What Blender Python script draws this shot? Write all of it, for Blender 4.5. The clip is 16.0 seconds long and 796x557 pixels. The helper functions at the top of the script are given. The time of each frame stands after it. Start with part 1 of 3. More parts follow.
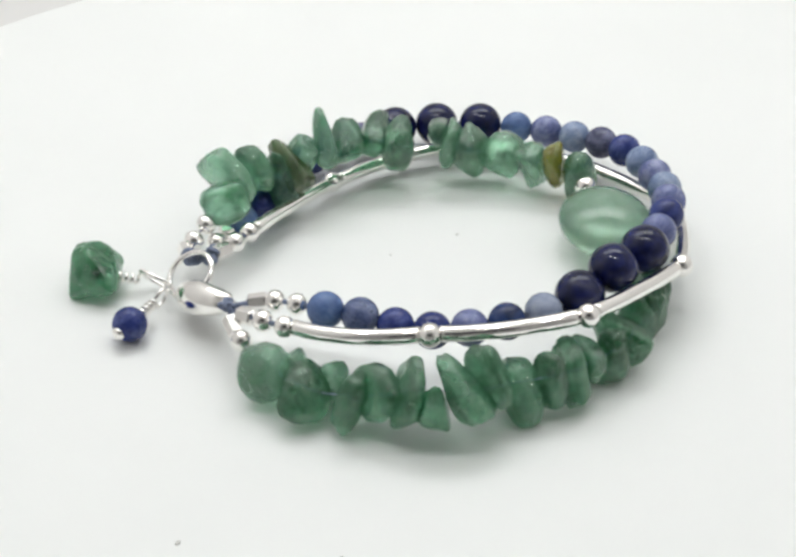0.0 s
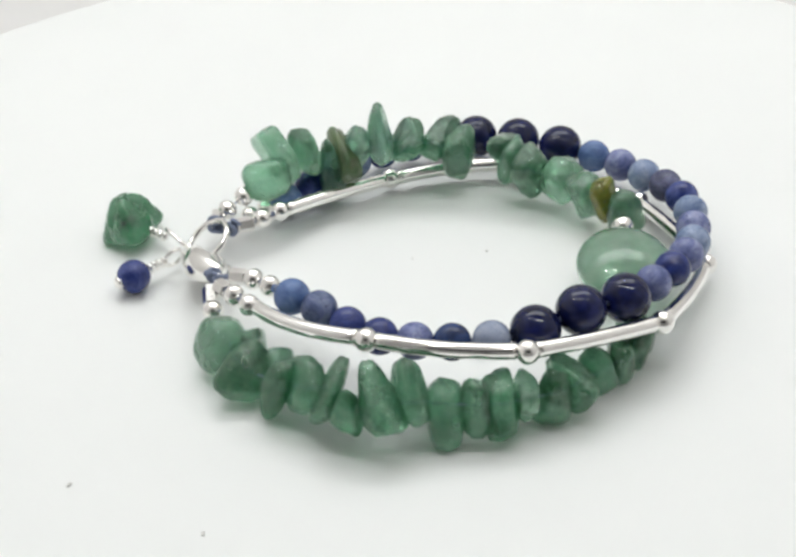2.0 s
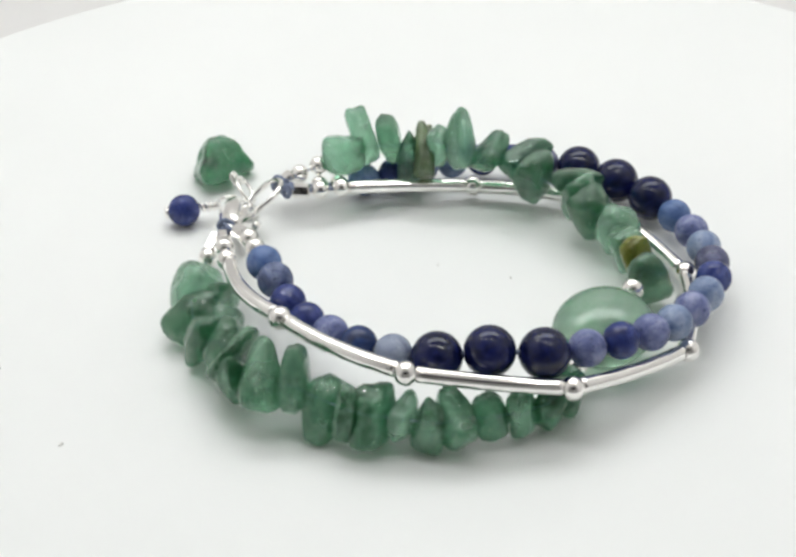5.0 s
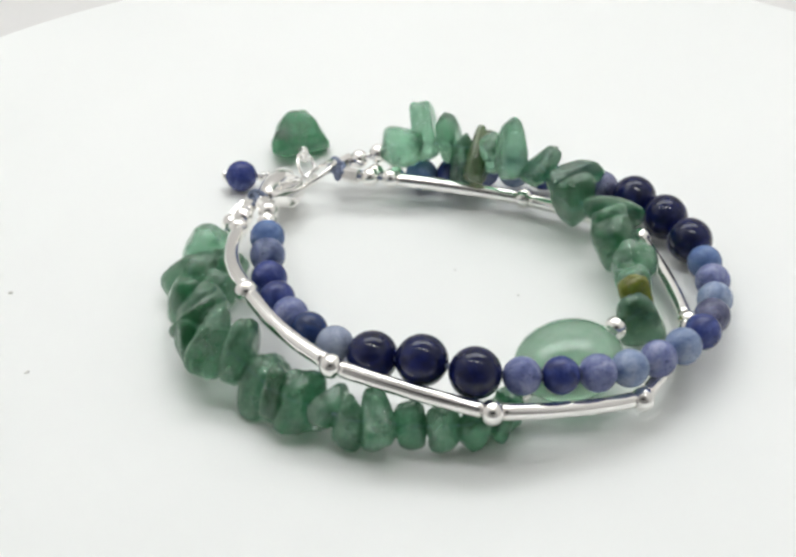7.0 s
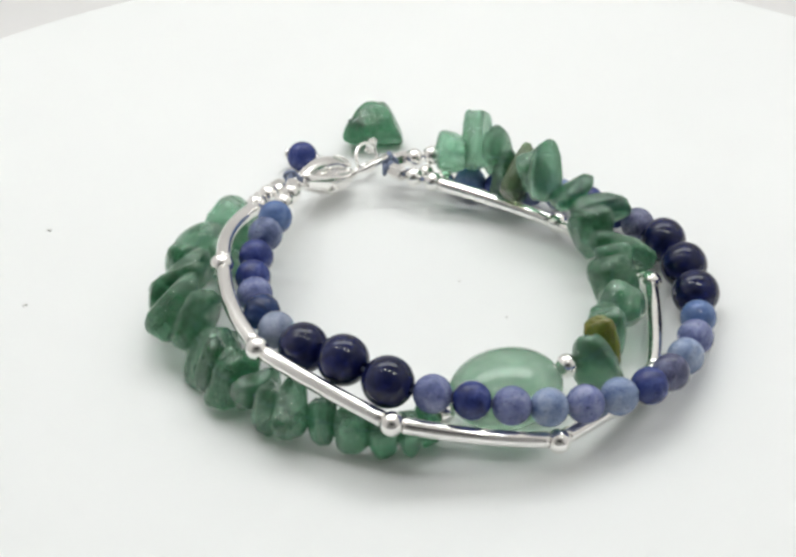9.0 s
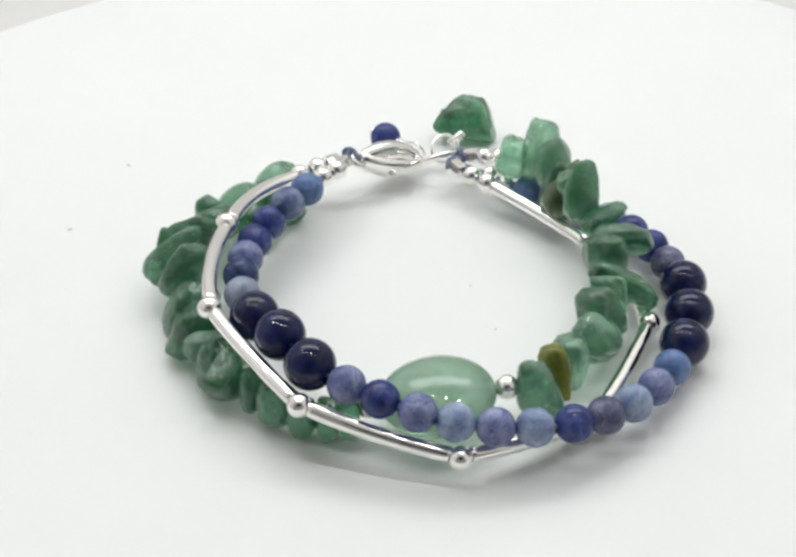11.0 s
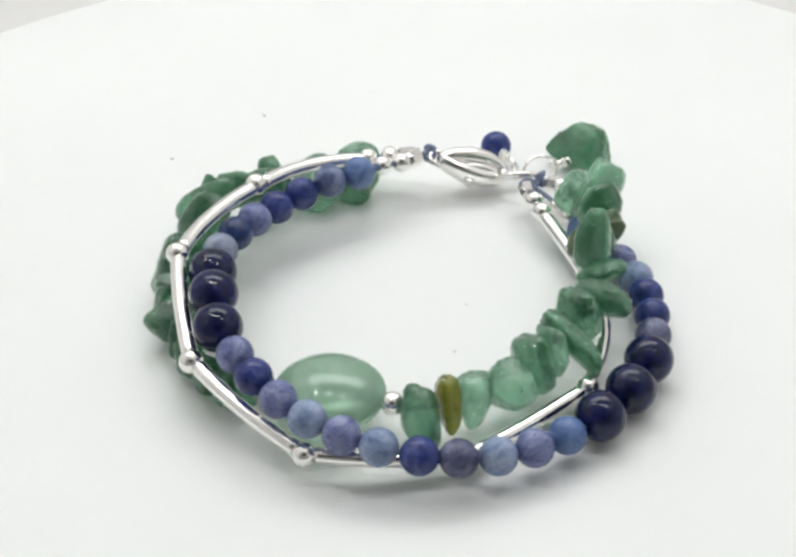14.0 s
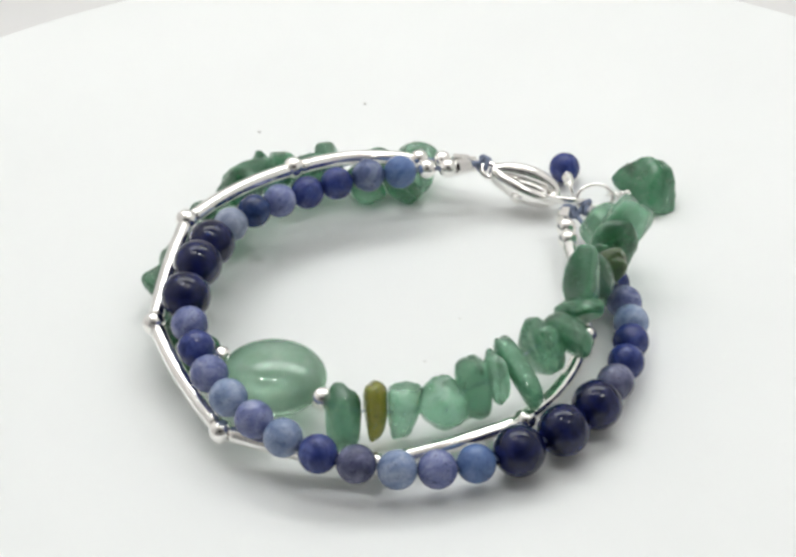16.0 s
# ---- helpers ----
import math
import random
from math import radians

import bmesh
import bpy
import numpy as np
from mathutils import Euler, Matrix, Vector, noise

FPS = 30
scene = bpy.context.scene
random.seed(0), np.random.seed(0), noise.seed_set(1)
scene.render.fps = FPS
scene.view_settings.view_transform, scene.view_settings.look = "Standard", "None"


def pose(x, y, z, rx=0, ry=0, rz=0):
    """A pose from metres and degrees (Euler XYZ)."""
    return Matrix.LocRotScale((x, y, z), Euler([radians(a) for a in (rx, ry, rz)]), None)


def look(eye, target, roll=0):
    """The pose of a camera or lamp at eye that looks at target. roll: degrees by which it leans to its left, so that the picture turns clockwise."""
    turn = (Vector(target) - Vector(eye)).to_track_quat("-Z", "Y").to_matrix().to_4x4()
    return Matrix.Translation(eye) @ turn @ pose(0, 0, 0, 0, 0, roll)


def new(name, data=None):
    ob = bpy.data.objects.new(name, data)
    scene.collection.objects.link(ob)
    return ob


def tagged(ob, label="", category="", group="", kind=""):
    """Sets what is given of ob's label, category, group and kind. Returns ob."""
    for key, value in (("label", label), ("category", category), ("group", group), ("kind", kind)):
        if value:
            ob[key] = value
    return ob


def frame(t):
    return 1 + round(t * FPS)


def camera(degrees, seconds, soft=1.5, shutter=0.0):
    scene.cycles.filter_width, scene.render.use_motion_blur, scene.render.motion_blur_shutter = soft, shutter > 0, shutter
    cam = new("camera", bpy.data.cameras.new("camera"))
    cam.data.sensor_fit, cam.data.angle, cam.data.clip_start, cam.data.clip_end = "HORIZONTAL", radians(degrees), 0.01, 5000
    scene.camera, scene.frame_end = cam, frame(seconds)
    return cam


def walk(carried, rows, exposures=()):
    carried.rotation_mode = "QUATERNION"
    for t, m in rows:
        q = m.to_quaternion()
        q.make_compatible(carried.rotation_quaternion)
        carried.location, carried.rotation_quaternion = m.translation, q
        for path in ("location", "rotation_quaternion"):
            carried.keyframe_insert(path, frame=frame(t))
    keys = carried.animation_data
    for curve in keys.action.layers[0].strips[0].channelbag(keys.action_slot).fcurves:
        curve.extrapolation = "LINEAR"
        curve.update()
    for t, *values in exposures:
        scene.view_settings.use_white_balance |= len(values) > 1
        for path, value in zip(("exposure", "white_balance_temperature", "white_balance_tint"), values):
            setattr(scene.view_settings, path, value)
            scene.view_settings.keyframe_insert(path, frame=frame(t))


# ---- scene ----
# A beaded bracelet on a white turntable in a small light box. Places are in millimetres, scaled by MM.
MM = 0.001
cam = camera(26.30, 16.0, soft=3.0)
walk(cam, [
    (0, pose(-0.00075, -0.15933, 0.11337, 54.912, 1.333, -0.425)),
    (0.5, pose(-0.00083, -0.15939, 0.11365, 54.934, 1.333, -0.401)),
    (1, pose(-0.00095, -0.15939, 0.11366, 54.968, 1.358, -0.427)),
    (1.5, pose(-0.00099, -0.15907, 0.11346, 55.002, 1.361, -0.403)),
    (2, pose(-0.00085, -0.15918, 0.11352, 55.089, 1.398, -0.456)),
    (2.5, pose(-0.00067, -0.15943, 0.11363, 55.170, 1.424, -0.503)),
    (3, pose(-0.00026, -0.15968, 0.11375, 55.233, 1.410, -0.477)),
    (3.5, pose(-0.00003, -0.15972, 0.11376, 55.280, 1.398, -0.483)),
    (4, pose(-0.00002, -0.15992, 0.11403, 55.280, 1.417, -0.507)),
    (6.3, pose(-0.00082, -0.15950, 0.11372, 55.152, 1.356, -0.423)),
    (6.5, pose(-0.00074, -0.15951, 0.11383, 55.151, 1.360, -0.435)),
    (7, pose(-0.00035, -0.15953, 0.11394, 55.176, 1.342, -0.439)),
    (7.5, pose(-0.00027, -0.16000, 0.11444, 55.200, 1.381, -0.506)),
    (8, pose(0.00001, -0.16037, 0.11471, 55.222, 1.400, -0.549)),
    (8.5, pose(0.00030, -0.16022, 0.11476, 55.200, 1.390, -0.530)),
    (9, pose(0.00046, -0.16000, 0.11463, 55.189, 1.406, -0.566)),
    (9.2, pose(0.00059, -0.15997, 0.11459, 55.174, 1.397, -0.564)),
    (11.3, pose(0.00023, -0.16002, 0.11417, 55.007, 1.305, -0.465)),
    (11.5, pose(0.00024, -0.15968, 0.11405, 54.996, 1.291, -0.454)),
    (12, pose(0.00036, -0.15986, 0.11418, 54.978, 1.288, -0.479)),
    (12.5, pose(0.00057, -0.16019, 0.11456, 54.983, 1.278, -0.467)),
    (13, pose(0.00054, -0.16026, 0.11471, 54.982, 1.280, -0.487)),
    (13.5, pose(0.00058, -0.16056, 0.11497, 54.995, 1.289, -0.493)),
    (14, pose(0.00074, -0.16070, 0.11506, 55.013, 1.312, -0.510)),
    (14.5, pose(0.00070, -0.16090, 0.11520, 55.050, 1.368, -0.570)),
    (15, pose(0.00079, -0.16079, 0.11517, 55.062, 1.397, -0.592)),
    (15.5, pose(0.00076, -0.16076, 0.11521, 55.070, 1.421, -0.613)),
    (16, pose(0.00065, -0.16108, 0.11547, 55.078, 1.418, -0.597)),
])

# ---- light ----
world = bpy.data.worlds.new("room_light")
scene.world = world
world.use_nodes = True
world.node_tree.nodes["Background"].inputs[0].default_value = (0.93, 0.96, 1.0, 1)
world.node_tree.nodes["Background"].inputs[1].default_value = 0.05
scene.view_settings.exposure = 0.0

# Added soft fill from the upper back; the box's own lamps are the diodes.
fill_lamp = bpy.data.lights.new("back_fill_light", "AREA")
fill_lamp.shape, fill_lamp.size, fill_lamp.size_y = "RECTANGLE", 0.40, 0.11
fill_lamp.energy, fill_lamp.color = 0.575, (0.965, 1.0, 0.99)
fill_light = new("back_fill_light", fill_lamp)
fill_light.matrix_world = look((0.004, 0.160, 0.318), (0.004, 0.030, 0))


# ---- materials ----
def shader(name, rough=0.5, metal=0.0, **more):
    m = bpy.data.materials.new(name)
    m.use_nodes = True
    b = m.node_tree.nodes["Principled BSDF"]
    b.inputs["Roughness"].default_value, b.inputs["Metallic"].default_value = rough, metal
    for key, value in more.items():
        b.inputs[key.replace("_", " ")].default_value = value
    return m, m.node_tree, b


def node(nt, kind, **settings):
    n = nt.nodes.new(kind)
    for key, value in settings.items():
        n.inputs[key.replace("_", " ")].default_value = value
    return n


def ramp(nt, factor, stops):
    r = nt.nodes.new("ShaderNodeValToRGB")
    r.color_ramp.elements[0].position, r.color_ramp.elements[0].color = stops[0][0], (*stops[0][1], 1)
    r.color_ramp.elements[1].position, r.color_ramp.elements[1].color = stops[-1][0], (*stops[-1][1], 1)
    for at, colour in stops[1:-1]:
        r.color_ramp.elements.new(at).color = (*colour, 1)
    nt.links.new(factor, r.inputs[0])
    return r


def bumped(nt, b, height, strength, distance):
    bump = node(nt, "ShaderNodeBump", Strength=strength, Distance=distance)
    nt.links.new(height, bump.inputs["Height"])
    nt.links.new(bump.outputs[0], b.inputs["Normal"])


def place(nt):
    """Object coordinates shifted by the object's own chance, so that no two stones share a pattern."""
    co, info = nt.nodes.new("ShaderNodeTexCoord"), nt.nodes.new("ShaderNodeObjectInfo")
    add = nt.nodes.new("ShaderNodeVectorMath")
    nt.links.new(co.outputs["Object"], add.inputs[0])
    nt.links.new(info.outputs["Random"], add.inputs[1])
    return add.outputs[0], info.outputs["Random"]


def plain(name, colour, rough, metal=0.0, vary=0.06, scale=60.0, bump=0.0, **more):
    m, nt, b = shader(name, rough, metal, **more)
    where, chance = place(nt)
    n = node(nt, "ShaderNodeTexNoise", Scale=scale, Detail=5.0)
    nt.links.new(where, n.inputs["Vector"])
    low, high = [c * (1 - vary) for c in colour], [min(1, c * (1 + vary)) for c in colour]
    nt.links.new(ramp(nt, n.outputs[0], [(0.3, low), (0.7, high)]).outputs[0], b.inputs["Base Color"])
    if bump:
        bumped(nt, b, n.outputs[0], bump, 0.0002)
    return m


def blue_stone(name, dark, mid, light, rough=0.025, fleck=0.0):
    """Polished blue stone with cloudy mottling and dark flecks."""
    m, nt, b = shader(name, rough)
    b.inputs["Subsurface Weight"].default_value = 0.05
    b.inputs["Subsurface Radius"].default_value = (0.3, 0.4, 1.0)
    b.inputs["Subsurface Scale"].default_value = 0.0008
    b.inputs["Specular IOR Level"].default_value = 0.4
    where, chance = place(nt)
    cloud = node(nt, "ShaderNodeTexNoise", Scale=420.0, Detail=6.0, Roughness=0.62, Distortion=0.6)
    grain = node(nt, "ShaderNodeTexNoise", Scale=2300.0, Detail=4.0, Roughness=0.7)
    for n in (cloud, grain):
        nt.links.new(where, n.inputs["Vector"])
    base = ramp(nt, cloud.outputs[0], [(0.33, dark), (0.5, mid), (0.68, light)])
    spots = ramp(nt, grain.outputs[0], [(0.56, (0, 0, 0)), (0.68, (fleck, fleck, fleck))])
    mix = nt.nodes.new("ShaderNodeMix")
    mix.data_type = "RGBA"
    nt.links.new(spots.outputs[0], mix.inputs["Factor"])
    nt.links.new(base.outputs[0], mix.inputs[6])
    mix.inputs[7].default_value = (*[c * 0.35 for c in dark], 1)
    nt.links.new(mix.outputs[2], b.inputs["Base Color"])
    bumped(nt, b, grain.outputs[0], 0.01, 0.00001)
    return m


def green_stone(name, deep, mid, pale, rough=0.24, clear=0.76, see=0.17, pitted=0.36, coat=0.8):
    """Tumbled green quartz: half clear, faintly cloudy inside with darker specks, with pale metallic flakes for mica
    grain and lamp glints, finely pitted on the outside.
    see: the share of light that goes straight through."""
    m, nt, b = shader(name, rough)
    b.inputs["IOR"].default_value = 1.5
    b.inputs["Transmission Weight"].default_value = clear
    b.inputs["Subsurface Weight"].default_value = 1.0
    b.inputs["Coat Weight"].default_value = coat
    b.inputs["Coat Roughness"].default_value = 0.03
    b.inputs["Subsurface Radius"].default_value = (0.6, 1.0, 0.75)
    b.inputs["Subsurface Scale"].default_value = 0.0022
    where, chance = place(nt)
    cloud = node(nt, "ShaderNodeTexNoise", Scale=330.0, Detail=5.0, Roughness=0.6, Distortion=0.3)
    grain = node(nt, "ShaderNodeTexNoise", Scale=1900.0, Detail=3.0, Roughness=0.6)
    pits = node(nt, "ShaderNodeTexNoise", Scale=1700.0, Detail=6.0, Roughness=0.68)
    dents = node(nt, "ShaderNodeTexNoise", Scale=480.0, Detail=3.0, Roughness=0.55)
    for n in (cloud, pits, grain, dents):
        nt.links.new(where, n.inputs["Vector"])
    base = ramp(nt, cloud.outputs[0], [(0.34, deep), (0.5, mid), (0.66, pale)])
    specks = ramp(nt, grain.outputs[0], [(0.60, (1, 1, 1)), (0.74, (0.45, 0.6, 0.5))])
    shade = node(nt, "ShaderNodeHueSaturation")
    spread = node(nt, "ShaderNodeMapRange", To_Min=0.86, To_Max=1.2)
    nt.links.new(chance, spread.inputs["Value"])
    nt.links.new(spread.outputs[0], shade.inputs["Value"])
    mix = nt.nodes.new("ShaderNodeMix")
    mix.data_type, mix.blend_type = "RGBA", "MULTIPLY"
    mix.inputs["Factor"].default_value = 0.6 if pitted else 0.25
    nt.links.new(base.outputs[0], mix.inputs[6])
    nt.links.new(specks.outputs[0], mix.inputs[7])
    nt.links.new(mix.outputs[2], shade.inputs["Color"])
    nt.links.new(shade.outputs[0], b.inputs["Base Color"])
    if pitted:
        # Pale metallic flakes: mica grain, with the lamps' glints put into the colour.
        flakes = node(nt, "ShaderNodeTexNoise", Scale=2700.0, Detail=2.0, Roughness=0.5)
        nt.links.new(where, flakes.inputs["Vector"])
        flake_glints = ramp(nt, flakes.outputs[0], [(0.64, (0, 0, 0)), (0.72, (0.6, 0.6, 0.6))])
        nt.links.new(flake_glints.outputs[0], b.inputs["Metallic"])
        light = nt.nodes.new("ShaderNodeMix")
        light.data_type = "RGBA"
        nt.links.new(flake_glints.outputs[0], light.inputs["Factor"])
        nt.links.new(shade.outputs[0], light.inputs[6])
        light.inputs[7].default_value = (0.58, 0.80, 0.66, 1)
        nt.links.new(light.outputs[2], b.inputs["Base Color"])
    fine = node(nt, "ShaderNodeBump", Strength=pitted * 0.6, Distance=0.00012)
    coarse = node(nt, "ShaderNodeBump", Strength=pitted * 0.5, Distance=0.00014)
    nt.links.new(pits.outputs[0], fine.inputs["Height"])
    nt.links.new(dents.outputs[0], coarse.inputs["Height"])
    nt.links.new(coarse.outputs[0], fine.inputs["Normal"])
    nt.links.new(fine.outputs[0], b.inputs["Normal"])
    chips = node(nt, "ShaderNodeTexNoise", Scale=850.0, Detail=3.0, Roughness=0.6)
    nt.links.new(where, chips.inputs["Vector"])
    gloss = node(nt, "ShaderNodeBump", Strength=min(1.0, pitted * 1.8), Distance=0.0005)
    nt.links.new(chips.outputs[0], gloss.inputs["Height"])
    nt.links.new(gloss.outputs[0], b.inputs["Coat Normal"])
    through_it, blend = nt.nodes.new("ShaderNodeBsdfTransparent"), nt.nodes.new("ShaderNodeMixShader")
    through_it.inputs[0].default_value = (*[c ** 0.5 for c in pale], 1)
    blend.inputs[0].default_value = see
    nt.links.new(b.outputs[0], blend.inputs[1])
    nt.links.new(through_it.outputs[0], blend.inputs[2])
    nt.links.new(blend.outputs[0], nt.nodes["Material Output"].inputs["Surface"])
    return m


GREEN = green_stone("green_quartz", (0.074, 0.236, 0.132), (0.123, 0.329, 0.192), (0.212, 0.430, 0.284))
PALE_GREEN = green_stone("pale_green_quartz", (0.20, 0.46, 0.30), (0.28, 0.56, 0.38), (0.40, 0.65, 0.49))
BRIGHT_GREEN = green_stone("bright_green_quartz", (0.045, 0.211, 0.104), (0.082, 0.287, 0.152), (0.147, 0.379, 0.224))
OLIVE = green_stone("olive_quartz", (0.17, 0.16, 0.015), (0.27, 0.26, 0.03), (0.36, 0.35, 0.07), 0.2, 0.5, 0.15)
BROWN_GREEN = green_stone("brownish_quartz", (0.123, 0.160, 0.072), (0.172, 0.228, 0.112), (0.229, 0.303, 0.168), 0.2, 0.6, 0.15)
OVAL = green_stone("clear_green_quartz", (0.29, 0.46, 0.34), (0.34, 0.52, 0.395), (0.41, 0.585, 0.46), 0.04, 0.62, 0.3, 0.0, 0.7)
CHARM_GREEN = green_stone("deep_green_quartz", (0.037, 0.185, 0.080), (0.065, 0.253, 0.128), (0.106, 0.320, 0.176), 0.14, 0.6, 0.2, 0.25)
MOSS = plain("dark_moss_inclusion", (0.012, 0.05, 0.028), 0.5, 0.0, 0.4, 900.0)
DENIM = blue_stone("denim_blue_stone", (0.065, 0.115, 0.26), (0.105, 0.175, 0.37), (0.17, 0.25, 0.46), fleck=0.3)
ROYAL = blue_stone("royal_blue_stone", (0.014, 0.022, 0.10), (0.028, 0.044, 0.19), (0.08, 0.105, 0.30), fleck=0.5)
DEEP = blue_stone("deep_blue_stone", (0.01, 0.022, 0.075), (0.022, 0.046, 0.15), (0.05, 0.085, 0.22), fleck=0.4)
LILAC = blue_stone("lilac_blue_stone", (0.07, 0.09, 0.22), (0.155, 0.18, 0.36), (0.31, 0.335, 0.51), 0.03, 0.7)
PALE = blue_stone("pale_blue_stone", (0.10, 0.15, 0.29), (0.215, 0.28, 0.44), (0.37, 0.43, 0.57), 0.03, 0.55)
SLATE = blue_stone("slate_blue_stone", (0.04, 0.045, 0.10), (0.105, 0.11, 0.20), (0.22, 0.23, 0.35), 0.03, 0.8)
CLOUDED = blue_stone("clouded_blue_stone", (0.035, 0.055, 0.14), (0.11, 0.14, 0.27), (0.23, 0.27, 0.41), 0.03, 0.7)
ASH = blue_stone("ash_blue_stone", (0.16, 0.19, 0.28), (0.27, 0.31, 0.42), (0.40, 0.44, 0.54), 0.03, 0.4)
NAVY = blue_stone("navy_stone", (0.003, 0.005, 0.026), (0.006, 0.009, 0.054), (0.012, 0.017, 0.10), 0.02, 0.3)
SILVER = plain("polished_silver", (0.96, 0.938, 0.912), 0.13, 1.0, 0.02, 900.0, 0.03)
THREAD = plain("blue_grey_thread", (0.19, 0.225, 0.33), 0.75, 0.0, 0.3, 3000.0, 0.4)
WHITE = plain("white_turntable_plastic", (0.86, 0.865, 0.855), 0.45, 0.0, 0.012, 25.0, 0.01)
CARD = plain("white_box_card", (0.74, 0.725, 0.715), 0.8, 0.0, 0.02, 18.0, 0.02)
# Grey of the added front wall, chosen to dim the light at the front.
FRONT_GREY = plain("grey_front_wall", (0.30, 0.295, 0.29), 0.9, 0.0, 0.05, 300.0, 0.05)
SPECK = plain("grey_dust", (0.64, 0.63, 0.61), 0.9, 0.0, 0.4, 900.0)
LED, led_tree, led_node = shader("led_glow", 0.5)
led_node.inputs["Emission Color"].default_value = (0.97, 1.0, 0.99, 1)
led_node.inputs["Emission Strength"].default_value = 64.0
BLACK = plain("black_glass", (0.012, 0.012, 0.013), 0.12, 0.0, 0.2, 40.0)


# ---- mesh helpers ----
def mesh_of(name, bm, material, smooth=True):
    bmesh.ops.recalc_face_normals(bm, faces=bm.faces)
    me = bpy.data.meshes.new(name)
    bm.to_mesh(me)
    bm.free()
    me.materials.append(material)
    for f in me.polygons:
        f.use_smooth = smooth
    return me


def part(name, bm, material, parent, label="", at=None, smooth=True):
    ob = new(name, mesh_of(name, bm, material, smooth))
    ob.parent = parent
    if at is not None:
        ob.matrix_basis = at
    if label:
        tagged(ob, label)
    return ob


def V(x, y, z):
    return Vector((x, y, z)) * MM


def turned(where, axis, side=None):
    """A pose at where with its z along axis and its x as near to side as can be."""
    z = Vector(axis).normalized()
    s = Vector(side) if side is not None else Vector((0, 0, 1)).cross(z)
    if s.length < 1e-6:
        s = Vector((1, 0, 0))
    x = (s - z * s.dot(z)).normalized()
    return Matrix.Translation(where) @ Matrix((x, z.cross(x), z)).transposed().to_4x4()


def sweep(bm, points, radii, segs=16, closed=False, flat=1.0, up=None):
    """A tube through points; flat squeezes its section along the direction up."""
    count, rings = len(points), []
    for i, p in enumerate(points):
        a = points[i - 1] if (i or closed) else p
        b = points[(i + 1) % count] if (i < count - 1 or closed) else p
        d = (b - a).normalized()
        ref = Vector(up) if up is not None else (Vector((0, 0, 1)) if abs(d.z) < 0.9 else Vector((1, 0, 0)))
        n = (ref - d * ref.dot(d)).normalized()
        s = d.cross(n)
        r = radii[i] if isinstance(radii, (list, tuple)) else radii
        rings.append([bm.verts.new(p + (n * math.cos(t) * flat + s * math.sin(t)) * r)
                      for t in (2 * math.pi * k / segs for k in range(segs))])
    for i in range(count if closed else count - 1):
        one, two = rings[i], rings[(i + 1) % count]
        for k in range(segs):
            bm.faces.new((one[k], one[(k + 1) % segs], two[(k + 1) % segs], two[k]))
    if not closed:
        bm.faces.new(rings[0][::-1])
        bm.faces.new(rings[-1])
    return bm


def spin(bm, profile, segs=32):
    """A turned body about z from (radius, height) pairs."""
    rings = [[bm.verts.new((r * math.cos(t), r * math.sin(t), h)) for t in (2 * math.pi * k / segs for k in range(segs))]
             for r, h in profile]
    for one, two in zip(rings, rings[1:]):
        for k in range(segs):
            bm.faces.new((one[k], one[(k + 1) % segs], two[(k + 1) % segs], two[k]))
    bm.faces.new(rings[0][::-1])
    bm.faces.new(rings[-1])
    return bm


def ball(radius, hole=0.22, squash=1.0):
    """A bead, drilled along z, with the rim of the hole rounded."""
    r = radius * MM
    start = math.asin(hole)
    steps = 22
    arc = [(r * math.sin(a), -r * squash * math.cos(a)) for a in
           (start + (math.pi - 2 * start) * k / steps for k in range(steps + 1))]
    low = [(r * hole * 0.55, -r * 0.55 * squash), (r * hole * 0.75, -r * 0.9 * squash * math.cos(start)),
           (r * hole * 0.9, -r * 0.99 * squash * math.cos(start))]
    return spin(bmesh.new(), low + arc + [(x, -z) for x, z in low[::-1]], 36)


def arc_points(a, b, bow, steps=24):
    """Points from a to b, bowed sideways by the vector bow at the middle."""
    return [a.lerp(b, k / steps) + bow * (4 * (k / steps) * (1 - k / steps)) for k in range(steps + 1)]


def smooth_line(stops, steps=8):
    """A soft curve through the stops (Catmull-Rom)."""
    out = []
    for i in range(len(stops) - 1):
        p0, p1, p2, p3 = stops[max(i - 1, 0)], stops[i], stops[i + 1], stops[min(i + 2, len(stops) - 1)]
        for k in range(steps):
            t = k / steps
            out.append(0.5 * (2 * p1 + (p2 - p0) * t + (2 * p0 - 5 * p1 + 4 * p2 - p3) * t * t
                              + (3 * p1 - p0 - 3 * p2 + p3) * t * t * t))
    return out + [stops[-1]]


